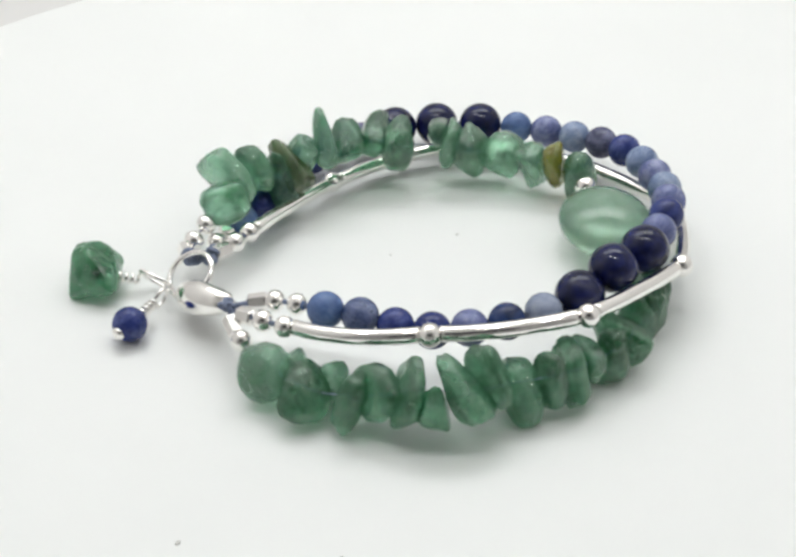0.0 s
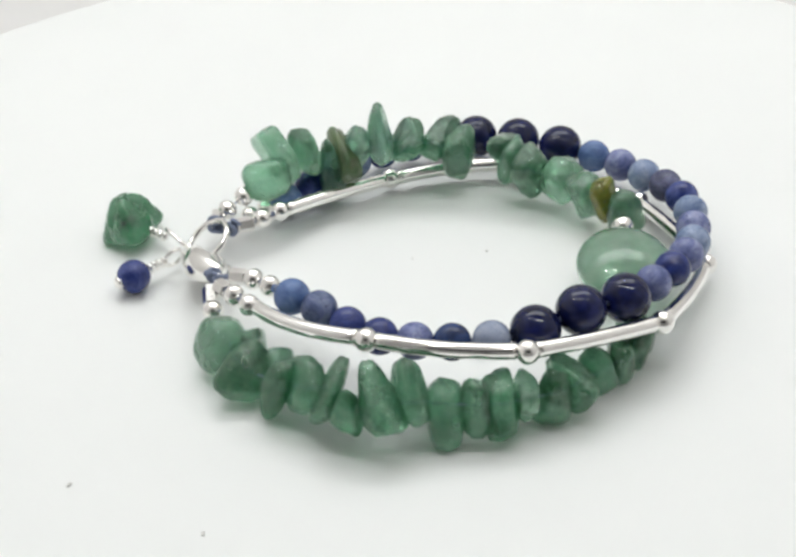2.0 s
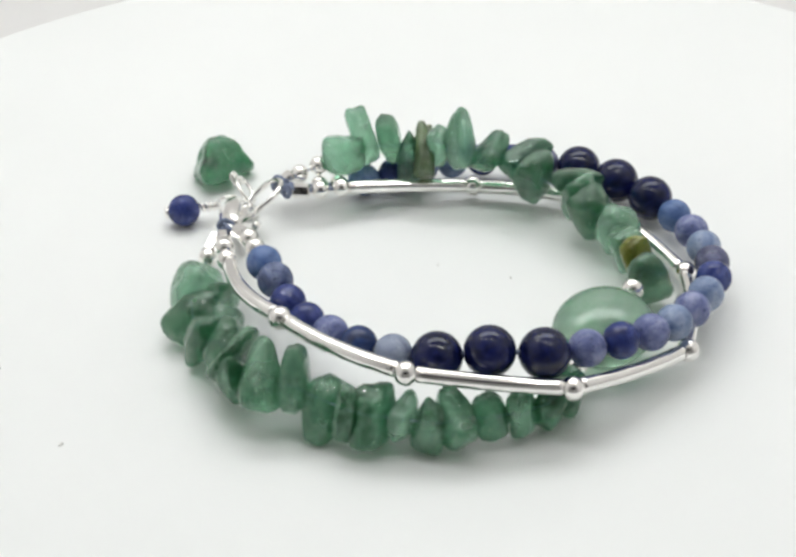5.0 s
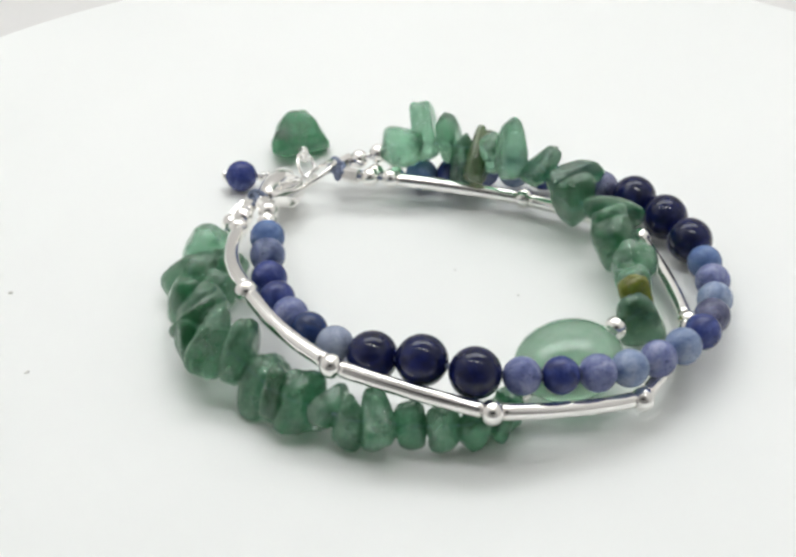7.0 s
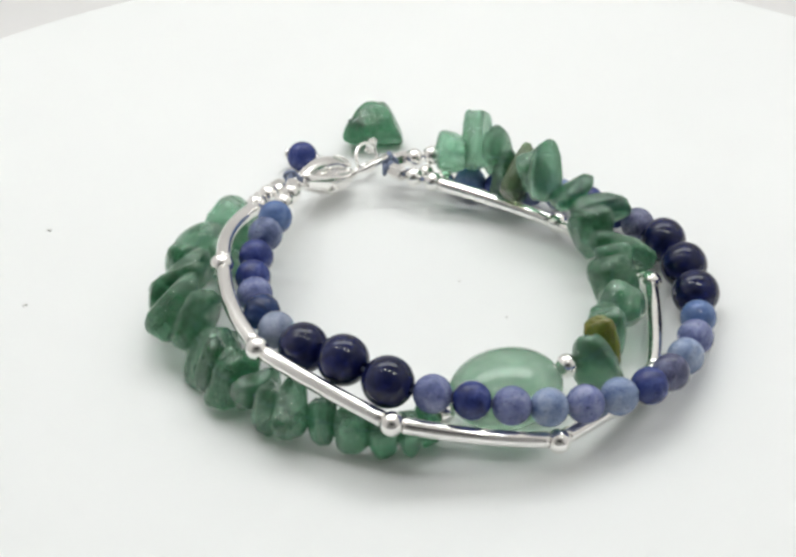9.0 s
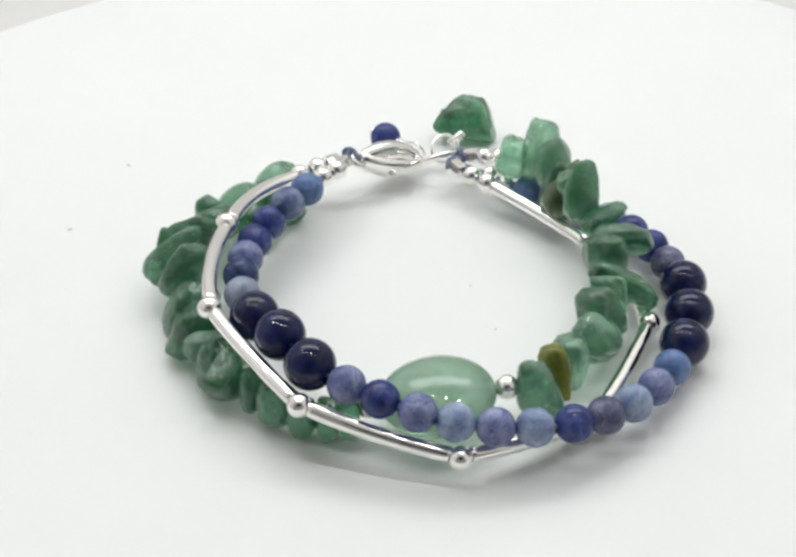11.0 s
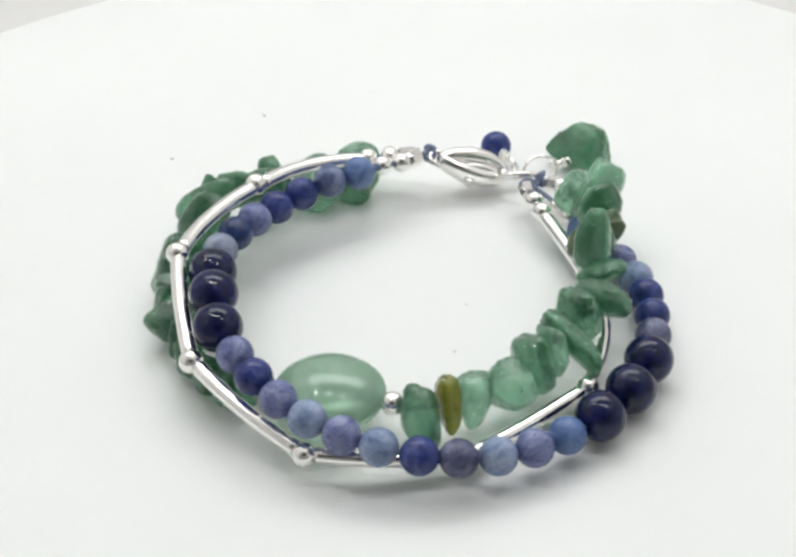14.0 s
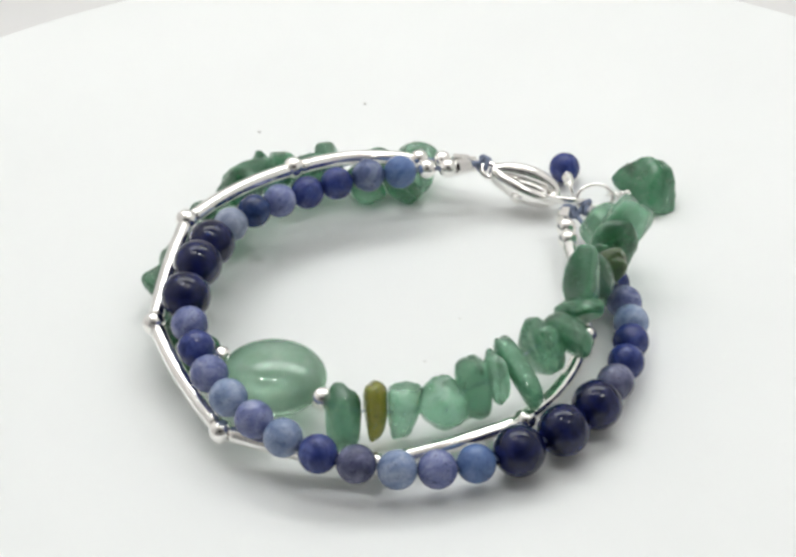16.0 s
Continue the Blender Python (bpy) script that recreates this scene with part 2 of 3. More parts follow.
def tumbled(seed, size, planes=11, sharp=6.5, lumps=0.045, taper=0.0):
    """A tumbled stone chip: a random many-sided solid with its edges worn round. size: its width, depth and length;
    taper: how much wider it is at its upper end than at its lower."""
    rnd = random.Random(seed)
    cuts = []
    for k in range(planes):
        z = -1 + 2 * (k + 0.5) / planes
        a = 2.39996 * k + rnd.uniform(-0.7, 0.7)
        z = max(-1, min(1, z + rnd.uniform(-0.2, 0.2)))
        w = math.sqrt(1 - z * z)
        cuts.append((Vector((w * math.cos(a), w * math.sin(a), z)), rnd.uniform(0.84, 1.16)))
    cuts += [(Vector(d), 0.91) for d in ((1, 0, 0), (-1, 0, 0), (0, 1, 0), (0, -1, 0), (0, 0, 1), (0, 0, -1))]
    bm = bmesh.new()
    bmesh.ops.create_icosphere(bm, subdivisions=5, radius=1)
    shift = Vector((rnd.uniform(0, 50), rnd.uniform(0, 50), rnd.uniform(0, 50)))
    for v in bm.verts:
        n = v.co.normalized()
        r = sum((max(n.dot(d), 0) / far) ** sharp for d, far in cuts) ** (-1 / sharp)
        r *= 1 + lumps * noise.noise(n * 1.5 + shift) + 0.034 * noise.noise(n * 4.5 + shift) + 0.007 * noise.noise(n * 11 + shift)
        v.co = n * r
    low = [min(v.co[i] for v in bm.verts) for i in range(3)]
    high = [max(v.co[i] for v in bm.verts) for i in range(3)]
    for v in bm.verts:
        p = [(v.co[i] - (low[i] + high[i]) / 2) / (high[i] - low[i]) for i in range(3)]
        wide = (1 + taper * p[2]) / (1 + 0.3 * abs(taper))
        v.co = Vector((p[0] * size[0] * wide, p[1] * size[1] * wide, p[2] * size[2])) * MM
    return bm


# ---- the light box ----
def slab(name, x0, x1, y0, y1, z0, z1, material, label):
    bm = bmesh.new()
    bmesh.ops.create_cube(bm, size=1)
    for v in bm.verts:
        v.co = Vector(((x0, x1)[v.co.x > 0], (y0, y1)[v.co.y > 0], (z0, z1)[v.co.z > 0])) * MM
    bmesh.ops.bevel(bm, geom=bm.edges[:], offset=0.6 * MM, segments=2, affect="EDGES")
    ob = new(name, mesh_of(name, bm, material, False))
    return tagged(ob, label, "light box", kind="structure")


slab("floor", -210, 210, -215, 215, -26, -22, CARD, "white card floor of the photo light box")
slab("wall_back", -210, 210, 215, 219, -26, 340, CARD, "white card back wall of the photo light box")
# Unseen front wall, added for the silver to mirror; grey to limit its bounce.
slab("wall_front", -210, 210, -219, -215, -26, 340, FRONT_GREY, "unseen grey front wall, added to tone the light in the box")
slab("wall_left", -214, -210, -219, 219, -26, 340, CARD, "white card side wall of the photo light box")
slab("wall_right", 210, 214, -219, 219, -26, 340, CARD, "white card side wall of the photo light box")
slab("ceiling", -214, 214, -219, 219, 340, 344, CARD, "white card ceiling of the photo light box")


def build_led_strip():
    """The row of lamps under the ceiling, each a small round diode on one white rail."""
    strip = tagged(new("led_strip"), "white rail with four glowing round lamps under the ceiling", "lamp")
    bm = bmesh.new()
    bmesh.ops.create_cube(bm, size=1)
    for v in bm.verts:
        v.co = Vector((v.co.x * 400, v.co.y * 14, v.co.z * 4)) * MM
    bmesh.ops.bevel(bm, geom=bm.edges[:], offset=1 * MM, segments=2, affect="EDGES")
    part("rail", bm, CARD, strip, "", None, False)
    for x in (-152, -51, 49, 152):
        part("diode", spin(bmesh.new(), [(r * MM, z * MM) for r, z in ((3, -2.0), (11, -2.0), (11, -3.0), (9, -4.0), (4, -4.4))], 24), LED, strip,
             "glowing white diode", pose(x * MM, 0, 0))
    strip.matrix_basis = pose(-0.005, -0.030, 0.3315, 0, 0, -18)
    return strip


build_led_strip()


# ---- the turntable ----
def build_turntable():
    table = tagged(new("turntable"), "round white plastic turntable with dust specks, turning slowly", "turntable")
    rim, centre = 93.7, V(0, 0, 0)
    top = spin(bmesh.new(), [(r * MM, h * MM) for r, h in (
        (20, 0), (60, 0), (rim - 2.2, 0), (rim - 1.2, -0.12), (rim - 0.5, -0.5), (rim - 0.1, -1.2), (rim, -2), (rim, -7),
        (rim - 0.4, -7.8), (rim - 1.5, -8.2), (20, -8.2))], 160)
    part("disc", top, WHITE, table, "smooth white disc")
    base = spin(bmesh.new(), [(r * MM, h * MM) for r, h in (
        (70, -8.3), (72, -9), (74, -20.5), (73, -21.6), (20, -22))], 96)
    part("base", base, WHITE, table, "white drum under the disc")

    def speck(x, y, size, seed):
        part("dust_speck", tumbled(seed, (size * 1.5, size, size * 0.5), 8), SPECK, table, "", pose(x * MM, y * MM, size * 0.15 * MM, 0, 0, seed * 53))

    speck(-23.5, -40.9, 0.42, 1)
    speck(-7.8, -43.5, 0.4, 2)
    speck(5.0, 11.0, 0.25, 6)
    speck(-3.0, 7.0, 0.22, 9)
    return table


turntable = build_turntable()


# ---- the bracelet ----
bracelet = tagged(new("bracelet"), "three-strand bracelet of green stone chips, blue beads and silver tubes", "bracelet")


def build_blue_strand():
    line = []
    todo = []

    def bead(x, y, z, material, d=4.05):
        line.append(V(x, y, z))
        todo.append((material, d))

    bead(-9.8, -13.6, 7.2, DENIM)
    bead(-6.1, -15.1, 7.4, CLOUDED)
    bead(-2.4, -16.5, 7.0, ROYAL)
    bead(1.4, -17.2, 6.85, ROYAL)
    bead(5.3, -17.3, 7.15, LILAC)
    bead(9.2, -16.8, 7.5, DEEP)
    bead(13.1, -15.6, 7.8, ASH)
    bead(17.1, -13.2, 8.1, NAVY, 5.4)
    bead(21.0, -9.5, 8.9, NAVY, 5.45)
    bead(24.9, -5.5, 8.5, NAVY, 5.45)
    bead(27.0, -1.3, 8.0, LILAC)
    bead(28.4, 2.4, 7.7, ROYAL)
    bead(29.2, 6.3, 7.1, LILAC)
    bead(29.3, 10.1, 6.4, PALE)
    bead(28.7, 14.0, 5.8, LILAC)
    bead(27.7, 17.8, 5.4, PALE)
    bead(26.0, 21.5, 4.9, ROYAL)
    bead(23.5, 24.5, 4.3, SLATE)
    bead(20.4, 27.1, 3.7, PALE)
    bead(17.0, 29.2, 3.4, LILAC)
    bead(13.3, 30.7, 3.2, DENIM)
    bead(8.7, 31.8, 3.2, NAVY, 5.4)
    bead(3.1, 32.1, 3.2, NAVY, 5.45)
    bead(-2.2, 31.2, 3.3, NAVY, 5.35)
    bead(-6.5, 29.3, 3.0, SLATE)
    bead(-9.8, 27.3, 2.9, ROYAL)
    bead(-12.8, 24.8, 2.8, ROYAL)
    bead(-15.4, 22.0, 2.6, PALE)
    bead(-17.4, 18.7, 2.5, LILAC)
    bead(-18.9, 15.1, 2.4, ROYAL)
    bead(-20.8, 11.7, 2.3, DENIM)
    ends = [V(-20.0, -10.9, 6.0), V(-17.2, -10.8, 6.5), V(-15.3, -11.2, 6.8), V(-12.9, -12.3, 7.1)]
    tail = [V(-22.3, 8.8, 2.3), V(-23.4, 6.6, 2.6), V(-24.2, 2.2, 3.6)]
    whole = ends + line + tail
    strand = part("bead_strand", sweep(bmesh.new(), smooth_line(whole), 0.28 * MM, 8), THREAD, bracelet, "strand of polished blue stone beads")
    for i, (material, d) in enumerate(todo):
        k = i + len(ends)
        along = whole[k + 1] - whole[k - 1]
        part("blue_bead", ball(d / 2, 0.2), material, strand, "large navy bead" if d > 5 else "", turned(line[i], along))
    for k in (2, 3, -3, -2):
        silver_ball(whole[k], whole[k] - whole[k - 1], 1.2, strand)
    silver_block(whole[1], whole[2] - whole[0], strand)


def silver_ball(where, along, r, parent):
    part("silver_ball", ball(r, 0.3, 0.95), SILVER, parent, "", turned(where, along))


def silver_block(where, along, parent, length=2.1, wide=0.85):
    """A short faceted silver sleeve."""
    bm = bmesh.new()
    h = length / 2
    spin(bm, [(r * wide * MM, z * MM) for r, z in ((0.6, -h * 0.9), (0.95, -h), (1.12, -h * 0.85), (1.12, h * 0.85), (0.95, h), (0.6, h * 0.9))], 6)
    part("silver_sleeve", bm, SILVER, parent, "", turned(where, along), False)


def build_tube_strand():
    stops = [V(-20.2, -11.2, 5.6), V(-18.4, -12.6, 5.9), V(-16.5, -13.9, 6.2), V(-14.1, -15.5, 6.5), V(1.1, -20.5, 8.7), V(17.5, -18.0, 8.9),
             V(29.0, -5.8, 6.4), V(30.9, 10.8, 3.2), V(20.6, 23.6, 2.0), V(4.6, 27.8, 2.4), V(-10.2, 20.4, 2.0), V(-19.4, 6.7, 3.9),
             V(-20.9, 4.6, 3.9), V(-22.3, 2.7, 4.0), V(-24.0, 1.9, 4.0)]
    middle = V(5, 4, 5)
    tubes, inner = [], []
    for i, (a, b) in enumerate(zip(stops[3:11], stops[4:12])):
        d = (b - a).normalized()
        out = ((a + b) / 2 - middle)
        out = out - d * out.dot(d)
        bow = out.normalized() * (1.2, 0.8, 0.3, 0.5, 0.5, 0.3, 1.0, 0.3)[i] * MM
        pts = arc_points(a + d * 1.05 * MM, b - d * 1.05 * MM, bow, 26)
        radii = [0.86 * MM] * len(pts)
        radii[0] = radii[-1] = 0.80 * MM
        pts.insert(1, pts[0] + d * 0.12 * MM)
        pts.insert(-1, pts[-1] - d * 0.12 * MM)
        radii.insert(1, 0.86 * MM)
        radii.insert(-1, 0.86 * MM)
        tubes.append((pts, radii))
        inner += [pts[0], pts[14], pts[-1]]
    whole = stops[:4] + inner + stops[11:]
    strand = part("tube_strand", sweep(bmesh.new(), smooth_line(whole, 4), 0.25 * MM, 8), THREAD, bracelet, "strand of curved polished silver tubes")
    for pts, radii in tubes:
        part("silver_tube", sweep(bmesh.new(), pts, radii, 24), SILVER, strand, "curved polished silver tube")
    for k in (2, 3, 4, 5, 6, 7, 8, 9, 10, 11, 12):
        silver_ball(stops[k], stops[k + 1] - stops[k - 1], 1.3 if 3 < k < 11 else 1.2, strand)
    silver_block(stops[1], stops[2] - stops[0], strand)
    silver_block(stops[13], stops[14] - stops[12], strand)


def build_chip_strand():
    stops = [V(-20.3, -11.4, 5.3), V(-19.8, -13.0, 4.8), V(-18.9, -14.6, 4.1), V(-15.6, -19.0, 3.9), V(-11.3, -22.8, 3.7), V(-4.2, -24.4, 4.1),
             V(1.6, -24.6, 4.6), V(9.0, -23.8, 4.8), V(15, -22.2, 4.9), V(20.3, -17.6, 4.0), V(24.3, -12.2, 3.9), V(26.3, -6.5, 3.4),
             V(24.9, -1.0, 3.4), V(24.4, 0.2, 3.5), V(20.5, 14.1, 4.4), V(18.7, 17.8, 4.4), V(14.6, 20.6, 4.2), V(7.3, 22.6, 5.0), V(-2.1, 22.4, 6.2),
             V(-8.1, 21.4, 7.2), V(-13.6, 18.0, 7.2), V(-19.0, 14.0, 7.0), V(-22.0, 10.2, 6.2), V(-24.5, 7.5, 4.6), V(-25.8, 5.5, 3.7),
             V(-26.6, 4.0, 3.2), V(-24.6, 2.0, 3.7)]
    strand = part("chip_strand", sweep(bmesh.new(), smooth_line(stops), 0.07 * MM, 8), THREAD, bracelet, "strand of tumbled green stone chips")
    count = [0]

    def chip(at, up, side, size, material=GREEN, taper=0.0, planes=10, sharp=7.0):
        """A chip with its middle at that place, its length along up and its width along side. size: width, thickness, length."""
        count[0] += 1
        part("stone_chip", tumbled(200 + count[0], size, planes, sharp, 0.10, taper), material, strand, "", turned(V(*at), up, side))

    # from the clasp to the oval bead
    chip((-15.7, -18.7, 3.1), (-0.11, 0.45, 0.89), (0.6, 0.74, -0.3), (6.2, 5, 6.2), PALE_GREEN, 0, 12, 6.4)
    chip((-12.9, -17.7, 2.3), (0.14, -0.61, 0.78), (0.21, -0.75, -0.63), (4.7, 2.7, 5.7), PALE_GREEN, 0, 12, 5.6)
    chip((-11.8, -22.5, 3.3), (0.13, 0.84, 0.53), (0.87, 0.16, -0.47), (5.6, 3.7, 7.2), GREEN, -0.2, 14, 4.8)
    chip((-8.9, -20.3, 2.5), (0.19, -0.54, 0.82), (0.25, -0.78, -0.57), (4.6, 3.3, 5.4), PALE_GREEN, 0, 12, 5.6)
    chip((-7.1, -25.1, 3.8), (0.37, 0.11, 0.92), (0.35, 0.9, -0.25), (3.7, 3.1, 7), BRIGHT_GREEN, 0, 12, 5.2)
    chip((-4.4, -24, 4.4), (-0.29, 0.86, 0.42), (0.65, -0.14, 0.74), (5.6, 3.9, 6.2), GREEN, 0, 15, 5.6)
    chip((-1.1, -25.3, 5.3), (0.09, 0.84, 0.54), (0.41, -0.53, 0.74), (6.3, 2.5, 7.4), GREEN, -0.3, 11, 6.4)
    chip((1.2, -27.3, 5.1), (0.11, -0.27, 0.96), (0.05, -0.96, -0.28), (5, 4, 5.6), BRIGHT_GREEN, -1.3, 10, 8)
    chip((4.2, -25.9, 6.0), (-0.49, 0.63, 0.6), (0.55, 0.76, -0.35), (5.1, 3.7, 8.3), GREEN, -0.8, 13, 5.6)
    chip((6.9, -23.9, 5.7), (-0.3, 0.42, 0.86), (0.43, -0.74, 0.52), (5.3, 3.6, 7.3), GREEN, -0.1, 14, 5.2)
    chip((10.3, -23.1, 3.2), (-0.33, 0.65, 0.69), (0.27, -0.63, 0.73), (5, 4.5, 7.7), GREEN, 0.35, 11, 6.4)
    chip((13.4, -22.6, 4.3), (-0.13, 0.24, 0.96), (0.74, -0.62, 0.25), (3.9, 2.9, 6.7), GREEN, -0.2, 13, 5.6)
    chip((15.6, -20.7, 3.9), (-0.21, 0.33, 0.92), (0.01, -0.94, 0.34), (5.1, 3.4, 6.8), BRIGHT_GREEN, 0, 9, 11.2)
    chip((17.4, -18.4, 3.6), (-0.48, 0.88, 0.05), (0.11, -0, 0.99), (4.1, 2.7, 5.9), PALE_GREEN, 0, 12, 5.6)
    chip((20.2, -17.4, 3.3), (0.06, 0.09, 0.99), (0.83, -0.55, -0), (4.5, 3.8, 6.4), GREEN, -0.6, 11, 6.4)
    chip((21.3, -15.1, 3.7), (-0.77, 0.25, 0.59), (0.6, -0.03, 0.8), (5.2, 4.1, 6.7), GREEN, -0.6, 11, 6.4)
    chip((23.7, -12.3, 3.4), (-0.43, -0.02, 0.9), (0.82, 0.41, 0.4), (4.1, 3, 4.9), BRIGHT_GREEN, 0.3, 11, 6.4)
    chip((25.4, -9.5, 3.2), (-0.06, -0.05, 1), (0.58, -0.82, -0.01), (3.6, 2.9, 5.4), GREEN, 0, 13, 5.6)
    chip((26.4, -6.3, 2.6), (0.21, -0.04, 0.98), (0, -1, -0.05), (3.4, 3, 4.8), BRIGHT_GREEN, 0, 12, 6.4)
    chip((26.2, -3.6, 2.6), (0.1, 0, 1), (1, 0.2, 0), (3.6, 2.6, 4.6), GREEN, 0, 10, 7)
    chip((25.0, -1.6, 2.6), (0.2, 0.1, 1), (1, 0.3, 0), (3.4, 2.2, 4.2), BRIGHT_GREEN, 0, 9, 8)
    # from the oval bead back to the clasp
    chip((20.1, 17.3, 4.1), (-0.21, -0.12, 0.97), (0.5, 0.84, 0.21), (5.4, 4.1, 6.8), GREEN, -0.3, 12, 5.6)
    chip((17.2, 19.0, 4.4), (-0.2, -0.25, 0.95), (-0.87, 0.48, 0), (2.8, 4.0, 6.5), OLIVE, 0.4, 11, 6)
    chip((14.7, 20.3, 3.8), (-0.2, -0.06, 0.97), (-0.87, 0.48, 0.1), (3.8, 4.4, 5.9), PALE_GREEN, 0.5, 8, 8)
    chip((11.2, 22.5, 4.5), (0.3, 0.03, 0.95), (0.34, 0.93, -0.13), (5.7, 5.4, 5.6), PALE_GREEN, -0.1, 14, 5.6)
    chip((7.3, 22.6, 4.7), (-0.11, -0.36, 0.93), (0.52, 0.78, 0.36), (5.3, 3.6, 6.7), GREEN, 0, 12, 5.6)
    chip((4.8, 23.3, 5.4), (0.07, -0.14, 0.99), (0.35, 0.93, 0.11), (4.5, 2.3, 6.1), PALE_GREEN, 0, 12, 6.4)
    chip((3.0, 24.8, 6.2), (-0.05, -0.9, 0.42), (0.2, 0.4, 0.88), (3.7, 2.5, 8.6), GREEN, -0.15, 11, 6.4)
    chip((-2, 22.5, 5.7), (0.13, -0.21, 0.97), (0.1, -0.97, -0.23), (5.4, 4.2, 6.9), GREEN, 0.1, 17, 4.4)
    chip((-4.8, 24.2, 6.9), (0.21, 0.93, 0.3), (0.33, -0.35, 0.88), (4.5, 3.5, 7.1), BRIGHT_GREEN, -0.3, 11, 6.4)
    chip((-8.3, 21.7, 7.4), (-0.12, 0.79, 0.61), (0.92, -0.13, 0.36), (5, 3.2, 5.9), BRIGHT_GREEN, -0.6, 11, 6.4)
    chip((-10.9, 18.9, 9.3), (-0.11, 0.08, 0.99), (0.12, -0.99, 0.09), (4.7, 3, 7.9), PALE_GREEN, -0.5, 14, 4.8)
    chip((-13.8, 17.8, 7.2), (0.35, -0.2, 0.91), (0.71, -0.58, -0.4), (4.2, 3.1, 6.5), PALE_GREEN, 0.2, 10, 8)
    chip((-15, 16.7, 6.7), (-0.54, 0.57, 0.62), (0.42, -0.46, 0.78), (4.8, 3, 7.4), BROWN_GREEN, -0.4, 11, 6.4)
    chip((-16.3, 15.6, 5.5), (-0.17, 0.04, 0.98), (0.45, -0.88, 0.11), (5, 3.5, 7.4), GREEN, -0.7, 11, 6.4)
    chip((-19.1, 14.7, 7.7), (-0.11, -0.13, 0.98), (0.81, -0.58, 0.02), (5.5, 3.1, 5.9), GREEN, 0, 14, 5.2)
    chip((-22, 12.9, 7.5), (-0.64, 0.17, 0.75), (0.57, -0.54, 0.61), (5.3, 3.1, 7.6), PALE_GREEN, 0.1, 11, 7.2)
    chip((-22.1, 9.8, 6.1), (0.93, 0.03, 0.36), (0.35, -0.27, -0.9), (5.1, 4.4, 5.8), PALE_GREEN, 0, 15, 4.8)
    # the large oval bead between two silver balls
    a, b = V(24.5, 0.2, 3.4), V(20.5, 14.1, 4.4)
    bm = bmesh.new()
    bmesh.ops.create_uvsphere(bm, u_segments=64, v_segments=40, radius=1)
    for v in bm.verts:
        x, y, z = v.co
        v.co = Vector((x * 6.15, y * 5.5, z * 3.2 * (1 - 0.10 * (x * x + y * y)))) * MM
    axis = (b - a).normalized()
    face = Vector((0.04, 0.0, 1.0))
    face = (face - axis * face.dot(axis)).normalized()
    m = Matrix((axis, face.cross(axis), face)).transposed().to_4x4()
    part("oval_bead", bm, OVAL, strand, "large smooth translucent pale green oval bead", Matrix.Translation((a + b) / 2 + V(-0.2, 0, -0.1)) @ m)
    silver_ball(a, axis, 1.25, strand)
    silver_ball(b, axis, 1.3, strand)
    silver_ball(stops[2], stops[3] - stops[1], 1.2, strand)
    silver_ball(stops[-4], stops[-3] - stops[-5], 1.2, strand)
    silver_ball(stops[-3], stops[-2] - stops[-4], 1.2, strand)
    silver_block(stops[1], stops[2] - stops[0], strand, 2.6)
    silver_block(stops[-2], stops[-1] - stops[-3], strand)


def ring(centre, normal, r, wire, name, parent, label="", stretch=1.0, side=None):
    pts = [Vector((r * stretch * math.cos(t), r * math.sin(t), 0)) * MM for t in (2 * math.pi * k / 48 for k in range(48))]
    return part(name, sweep(bmesh.new(), pts, wire * MM, 12, True, 1.0, (0, 0, 1)), SILVER, parent, label, turned(centre, normal, side))


def coil(a, b, r, wire, turns, name, parent):
    """Wire wound round the line from a to b."""
    d = b - a
    steps = int(turns * 16)
    pts = [Vector((r * MM * math.cos(2 * math.pi * turns * k / steps), r * MM * math.sin(2 * math.pi * turns * k / steps), d.length * k / steps))
           for k in range(steps + 1)]
    part(name, sweep(bmesh.new(), pts, wire * MM, 8), SILVER, parent, "wound silver wire", turned(a, d))


def knot(where, seed, name="thread_knot"):
    rnd = random.Random(seed)
    bm = bmesh.new()
    for k in range(4):
        axis = Vector((rnd.uniform(-1, 1), rnd.uniform(-1, 1), rnd.uniform(-0.6, 0.6))).normalized()
        m = turned(V(rnd.uniform(-0.6, 0.6), rnd.uniform(-0.6, 0.6), rnd.uniform(-0.4, 0.4)), axis)
        pts = [m @ (Vector((math.cos(t) * 0.68, math.sin(t) * 0.5, 0)) * MM) for t in (2 * math.pi * j / 20 for j in range(20))]
        sweep(bm, pts, 0.28 * MM, 8, True)
    part(name, bm, THREAD, bracelet, "knotted blue-grey thread loop", Matrix.Translation(where))


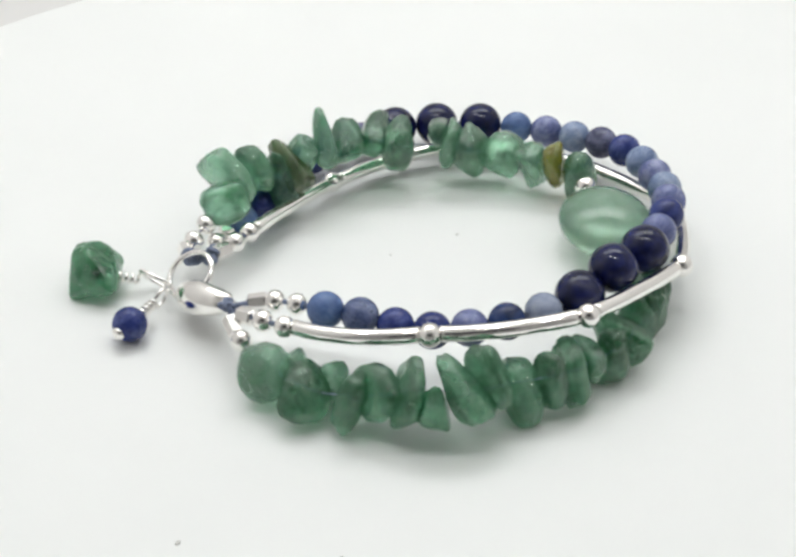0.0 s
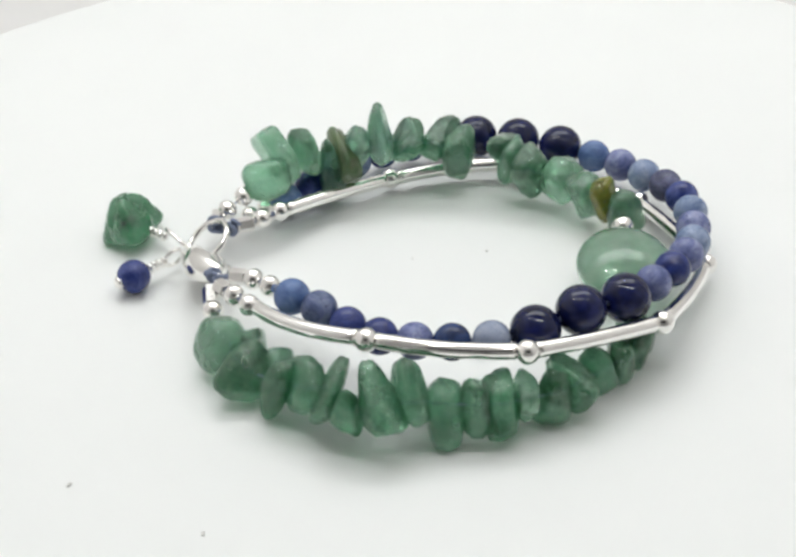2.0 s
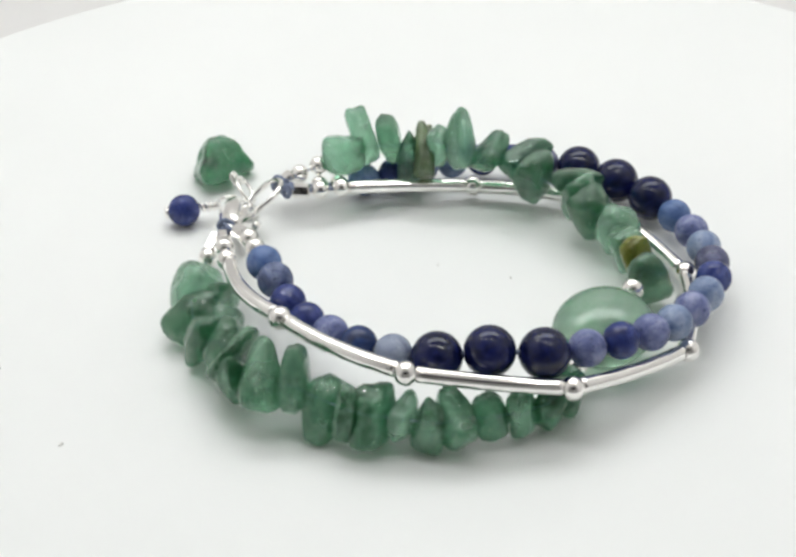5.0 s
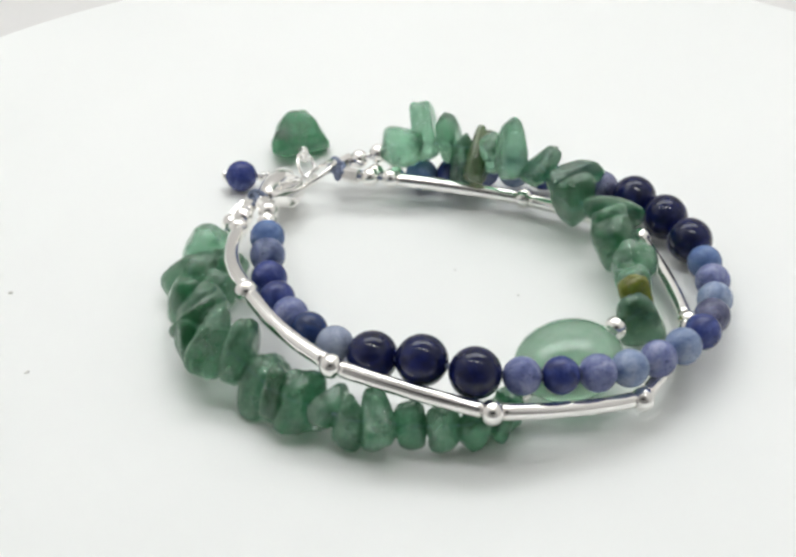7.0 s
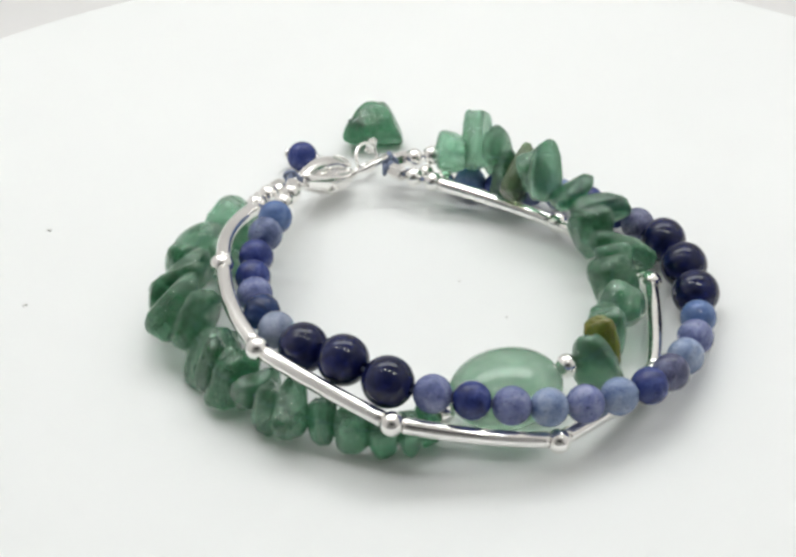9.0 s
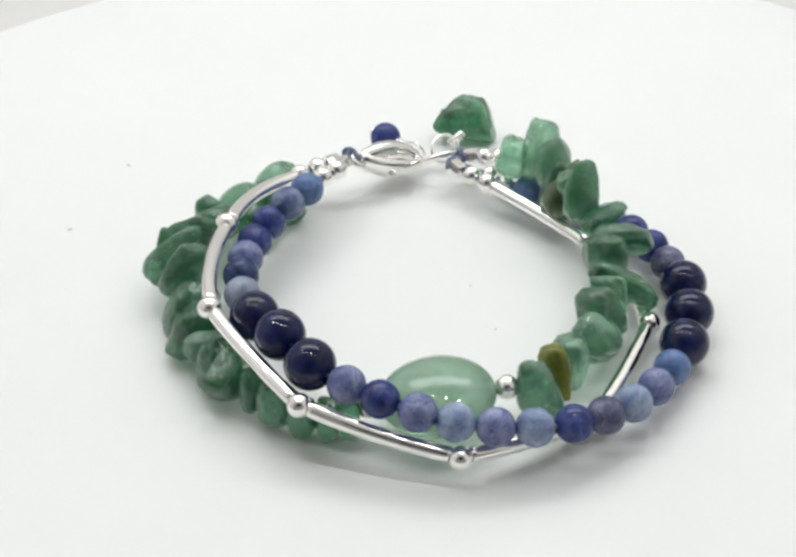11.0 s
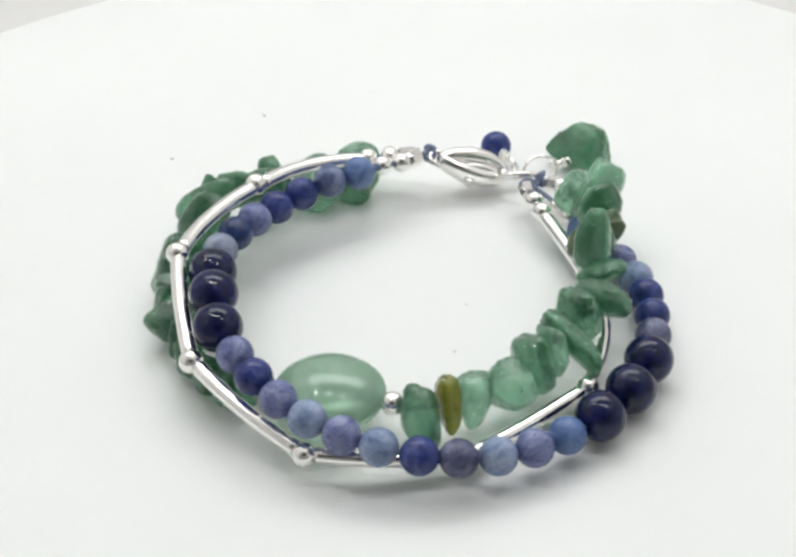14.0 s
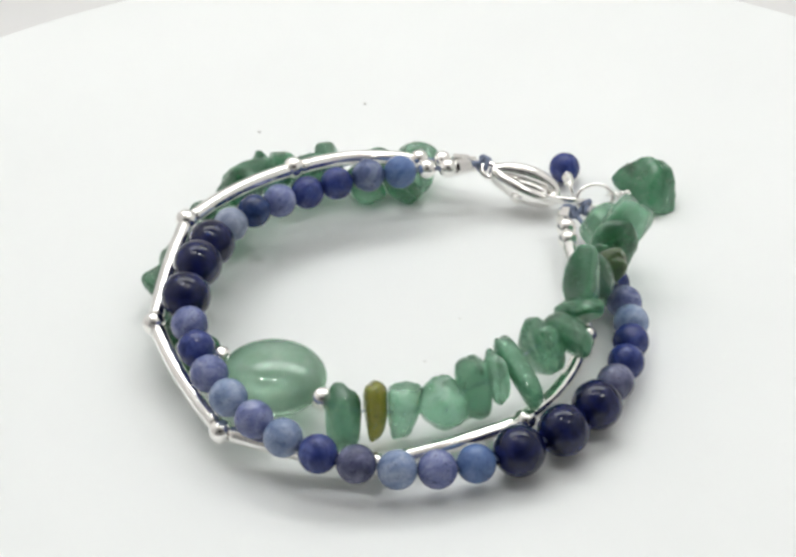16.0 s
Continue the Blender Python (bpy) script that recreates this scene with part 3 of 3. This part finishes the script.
def build_clasp():
    a, b = V(-20.3, -9.7, 5.4), V(-26.0, -3.3, 2.3)
    d = b - a
    long = d.length / MM
    m = turned(a, d, (-0.6, -0.5, 0.45))
    pts = []
    for t in (2 * math.pi * k / 56 for k in range(56)):
        u = 0.5 - 0.5 * math.cos(t)
        wide = 1.4 * math.sin(t) * (0.62 + 0.5 * u)
        pts.append(Vector((wide, 0, long * (0.10 + 0.88 * u))) * MM)
    radii = [(0.78 + (0.52 if k < 28 else 0.22) * math.sin(2 * math.pi * k / 56) ** 2) * MM for k in range(56)]
    clasp = part("lobster_clasp", sweep(bmesh.new(), pts, radii, 14, True, 1.5, (0, 1, 0)), SILVER, bracelet, "polished silver lobster clasp", m)
    lever = [V(-0.9, 0, long * 0.40), V(-0.3, 0.1, long * 0.52), V(-0.25, 0.15, long * 0.70), V(-0.6, 0.2, long * 0.86)]
    part("lever", sweep(bmesh.new(), smooth_line(lever), 0.8 * MM, 12, False, 1.4, (0, 1, 0)), SILVER, clasp, "sprung silver lever")
    part("thumb_tab", tumbled(7, (1.1, 1.7, 1.4), 8, 14), SILVER, clasp, "", pose(-2.1 * MM, 0, long * 0.5 * MM))
    ring(V(0, 0, 0.3), (0, 1, 0), 0.95, 0.36, "clasp_eye", clasp)
    knot(V(-20.2, -10.9, 5.8), 3)
    knot(V(-23.7, 1.9, 4.0), 5)
    knot(V(-25.6, 2.6, 3.6), 8)
    ring(V(-25.7, -0.7, 3.2), (-0.454, -0.367, 0.811), 2.85, 0.36, "jump_ring", bracelet, "round silver jump ring")
    # the blue bead charm
    pin = part("bead_charm", ball(1.98, 0.15), ROYAL, bracelet, "small blue bead charm on silver wire",
               turned(V(-31.8, -8.3, 2.0), (2.0, 3.2, 0.1)))
    part("pin_head", ball(0.78, 0.1, 0.6), SILVER, pin, "", pose(0, 0, -2.05 * MM))
    coil(V(0, 0, 2.0), V(0, 0, 4.3), 0.45, 0.22, 3.5, "wire_wrap", pin)
    ring(V(0, 0, 5.5), (1, 0.3, 0), 1.25, 0.22, "wire_loop", pin)
    # the green chip charm
    stone = part("chip_charm", tumbled(77, (8.6, 6.7, 5.9), 11, 6.5, 0.10, -0.75), CHARM_GREEN, bracelet, "green stone chip charm on silver wire",
                 turned(V(-37.2, 1.8, 2.8), (-0.32, 0.17, 0.93), (0.15, 0.97, -0.18)))
    part("dark_inclusion", tumbled(31, (2.2, 1.6, 1.3), 9, 6, 0.3), MOSS, stone, "dark moss-green speck in the stone",
         stone.matrix_basis.inverted() @ turned(V(-36.1, -0.7, 3.7), (0, 0, 1), (0.3, 1, 0)))
    back = stone.matrix_basis.inverted()
    coil(back @ V(-34.2, 1.3, 1.8), back @ V(-31.6, 0.4, 1.9), 0.45, 0.22, 3.5, "wire_wrap", stone)
    ring(back @ V(-29.7, -0.2, 2.2), back.to_3x3() @ Vector((0.482, 0.663, 0.57)), 1.7, 0.24, "wire_loop", stone, "", 1.3,
         back.to_3x3() @ Vector((1, -0.4, 0)))


build_blue_strand()
build_tube_strand()
build_chip_strand()
build_clasp()


# ---- what is mirrored in the silver ----
def build_phone():
    phone = tagged(new("phone"), "black phone standing before the open light box", "phone")
    bm = bmesh.new()
    bmesh.ops.create_cube(bm, size=1)
    for v in bm.verts:
        v.co = Vector((v.co.x * 150, v.co.y * 72, v.co.z * 8)) * MM
    bmesh.ops.bevel(bm, geom=bm.edges[:], offset=3 * MM, segments=4, affect="EDGES")
    part("body", bm, BLACK, phone, "black glass body")
    home = cam_home @ pose(0, 0, 0.016)
    phone.matrix_basis = home
    back = home.inverted()
    pole = [back @ V(0, -185, 118), back @ V(0, -192, 60), back @ V(0, -192, -21)]
    part("stand_pole", sweep(bmesh.new(), smooth_line(pole), 4 * MM, 16), BLACK, phone, "black stand pole")
    foot = spin(bmesh.new(), [(r * MM, z * MM) for r, z in ((4, 4), (20, 3), (22, 1.5), (22, 0), (4, 0))], 32)
    part("stand_foot", foot, BLACK, phone, "", back @ pose(0, -0.190, -0.022))
    return phone


cam_home = look((0, -0.160, 0.114), (0, -0.002, 0.0033))
build_phone()


# ---- what moves ----
def motions():
    turns = [
        (0, 0.00),
        (0.5, -4.76),
        (1, -9.49),
        (1.5, -14.20),
        (2, -18.85),
        (2.5, -23.49),
        (3, -28.16),
        (3.5, -32.80),
        (4, -37.39),
        (6.3, -57.98),
        (6.5, -59.71),
        (7, -64.04),
        (7.5, -68.35),
        (8, -72.72),
        (8.5, -77.18),
        (9, -81.66),
        (9.2, -83.47),
        (11.3, -103.32),
        (11.5, -105.11),
        (12, -109.58),
        (12.5, -114.02),
        (13, -118.41),
        (13.5, -122.79),
        (14, -127.14),
        (14.5, -131.46),
        (15, -135.79),
        (15.5, -140.13),
        (16, -144.49),
    ]
    for thing in (turntable, bracelet):
        walk(thing, [(t, pose(0, 0, 0, 0, 0, a)) for t, a in turns])


motions()
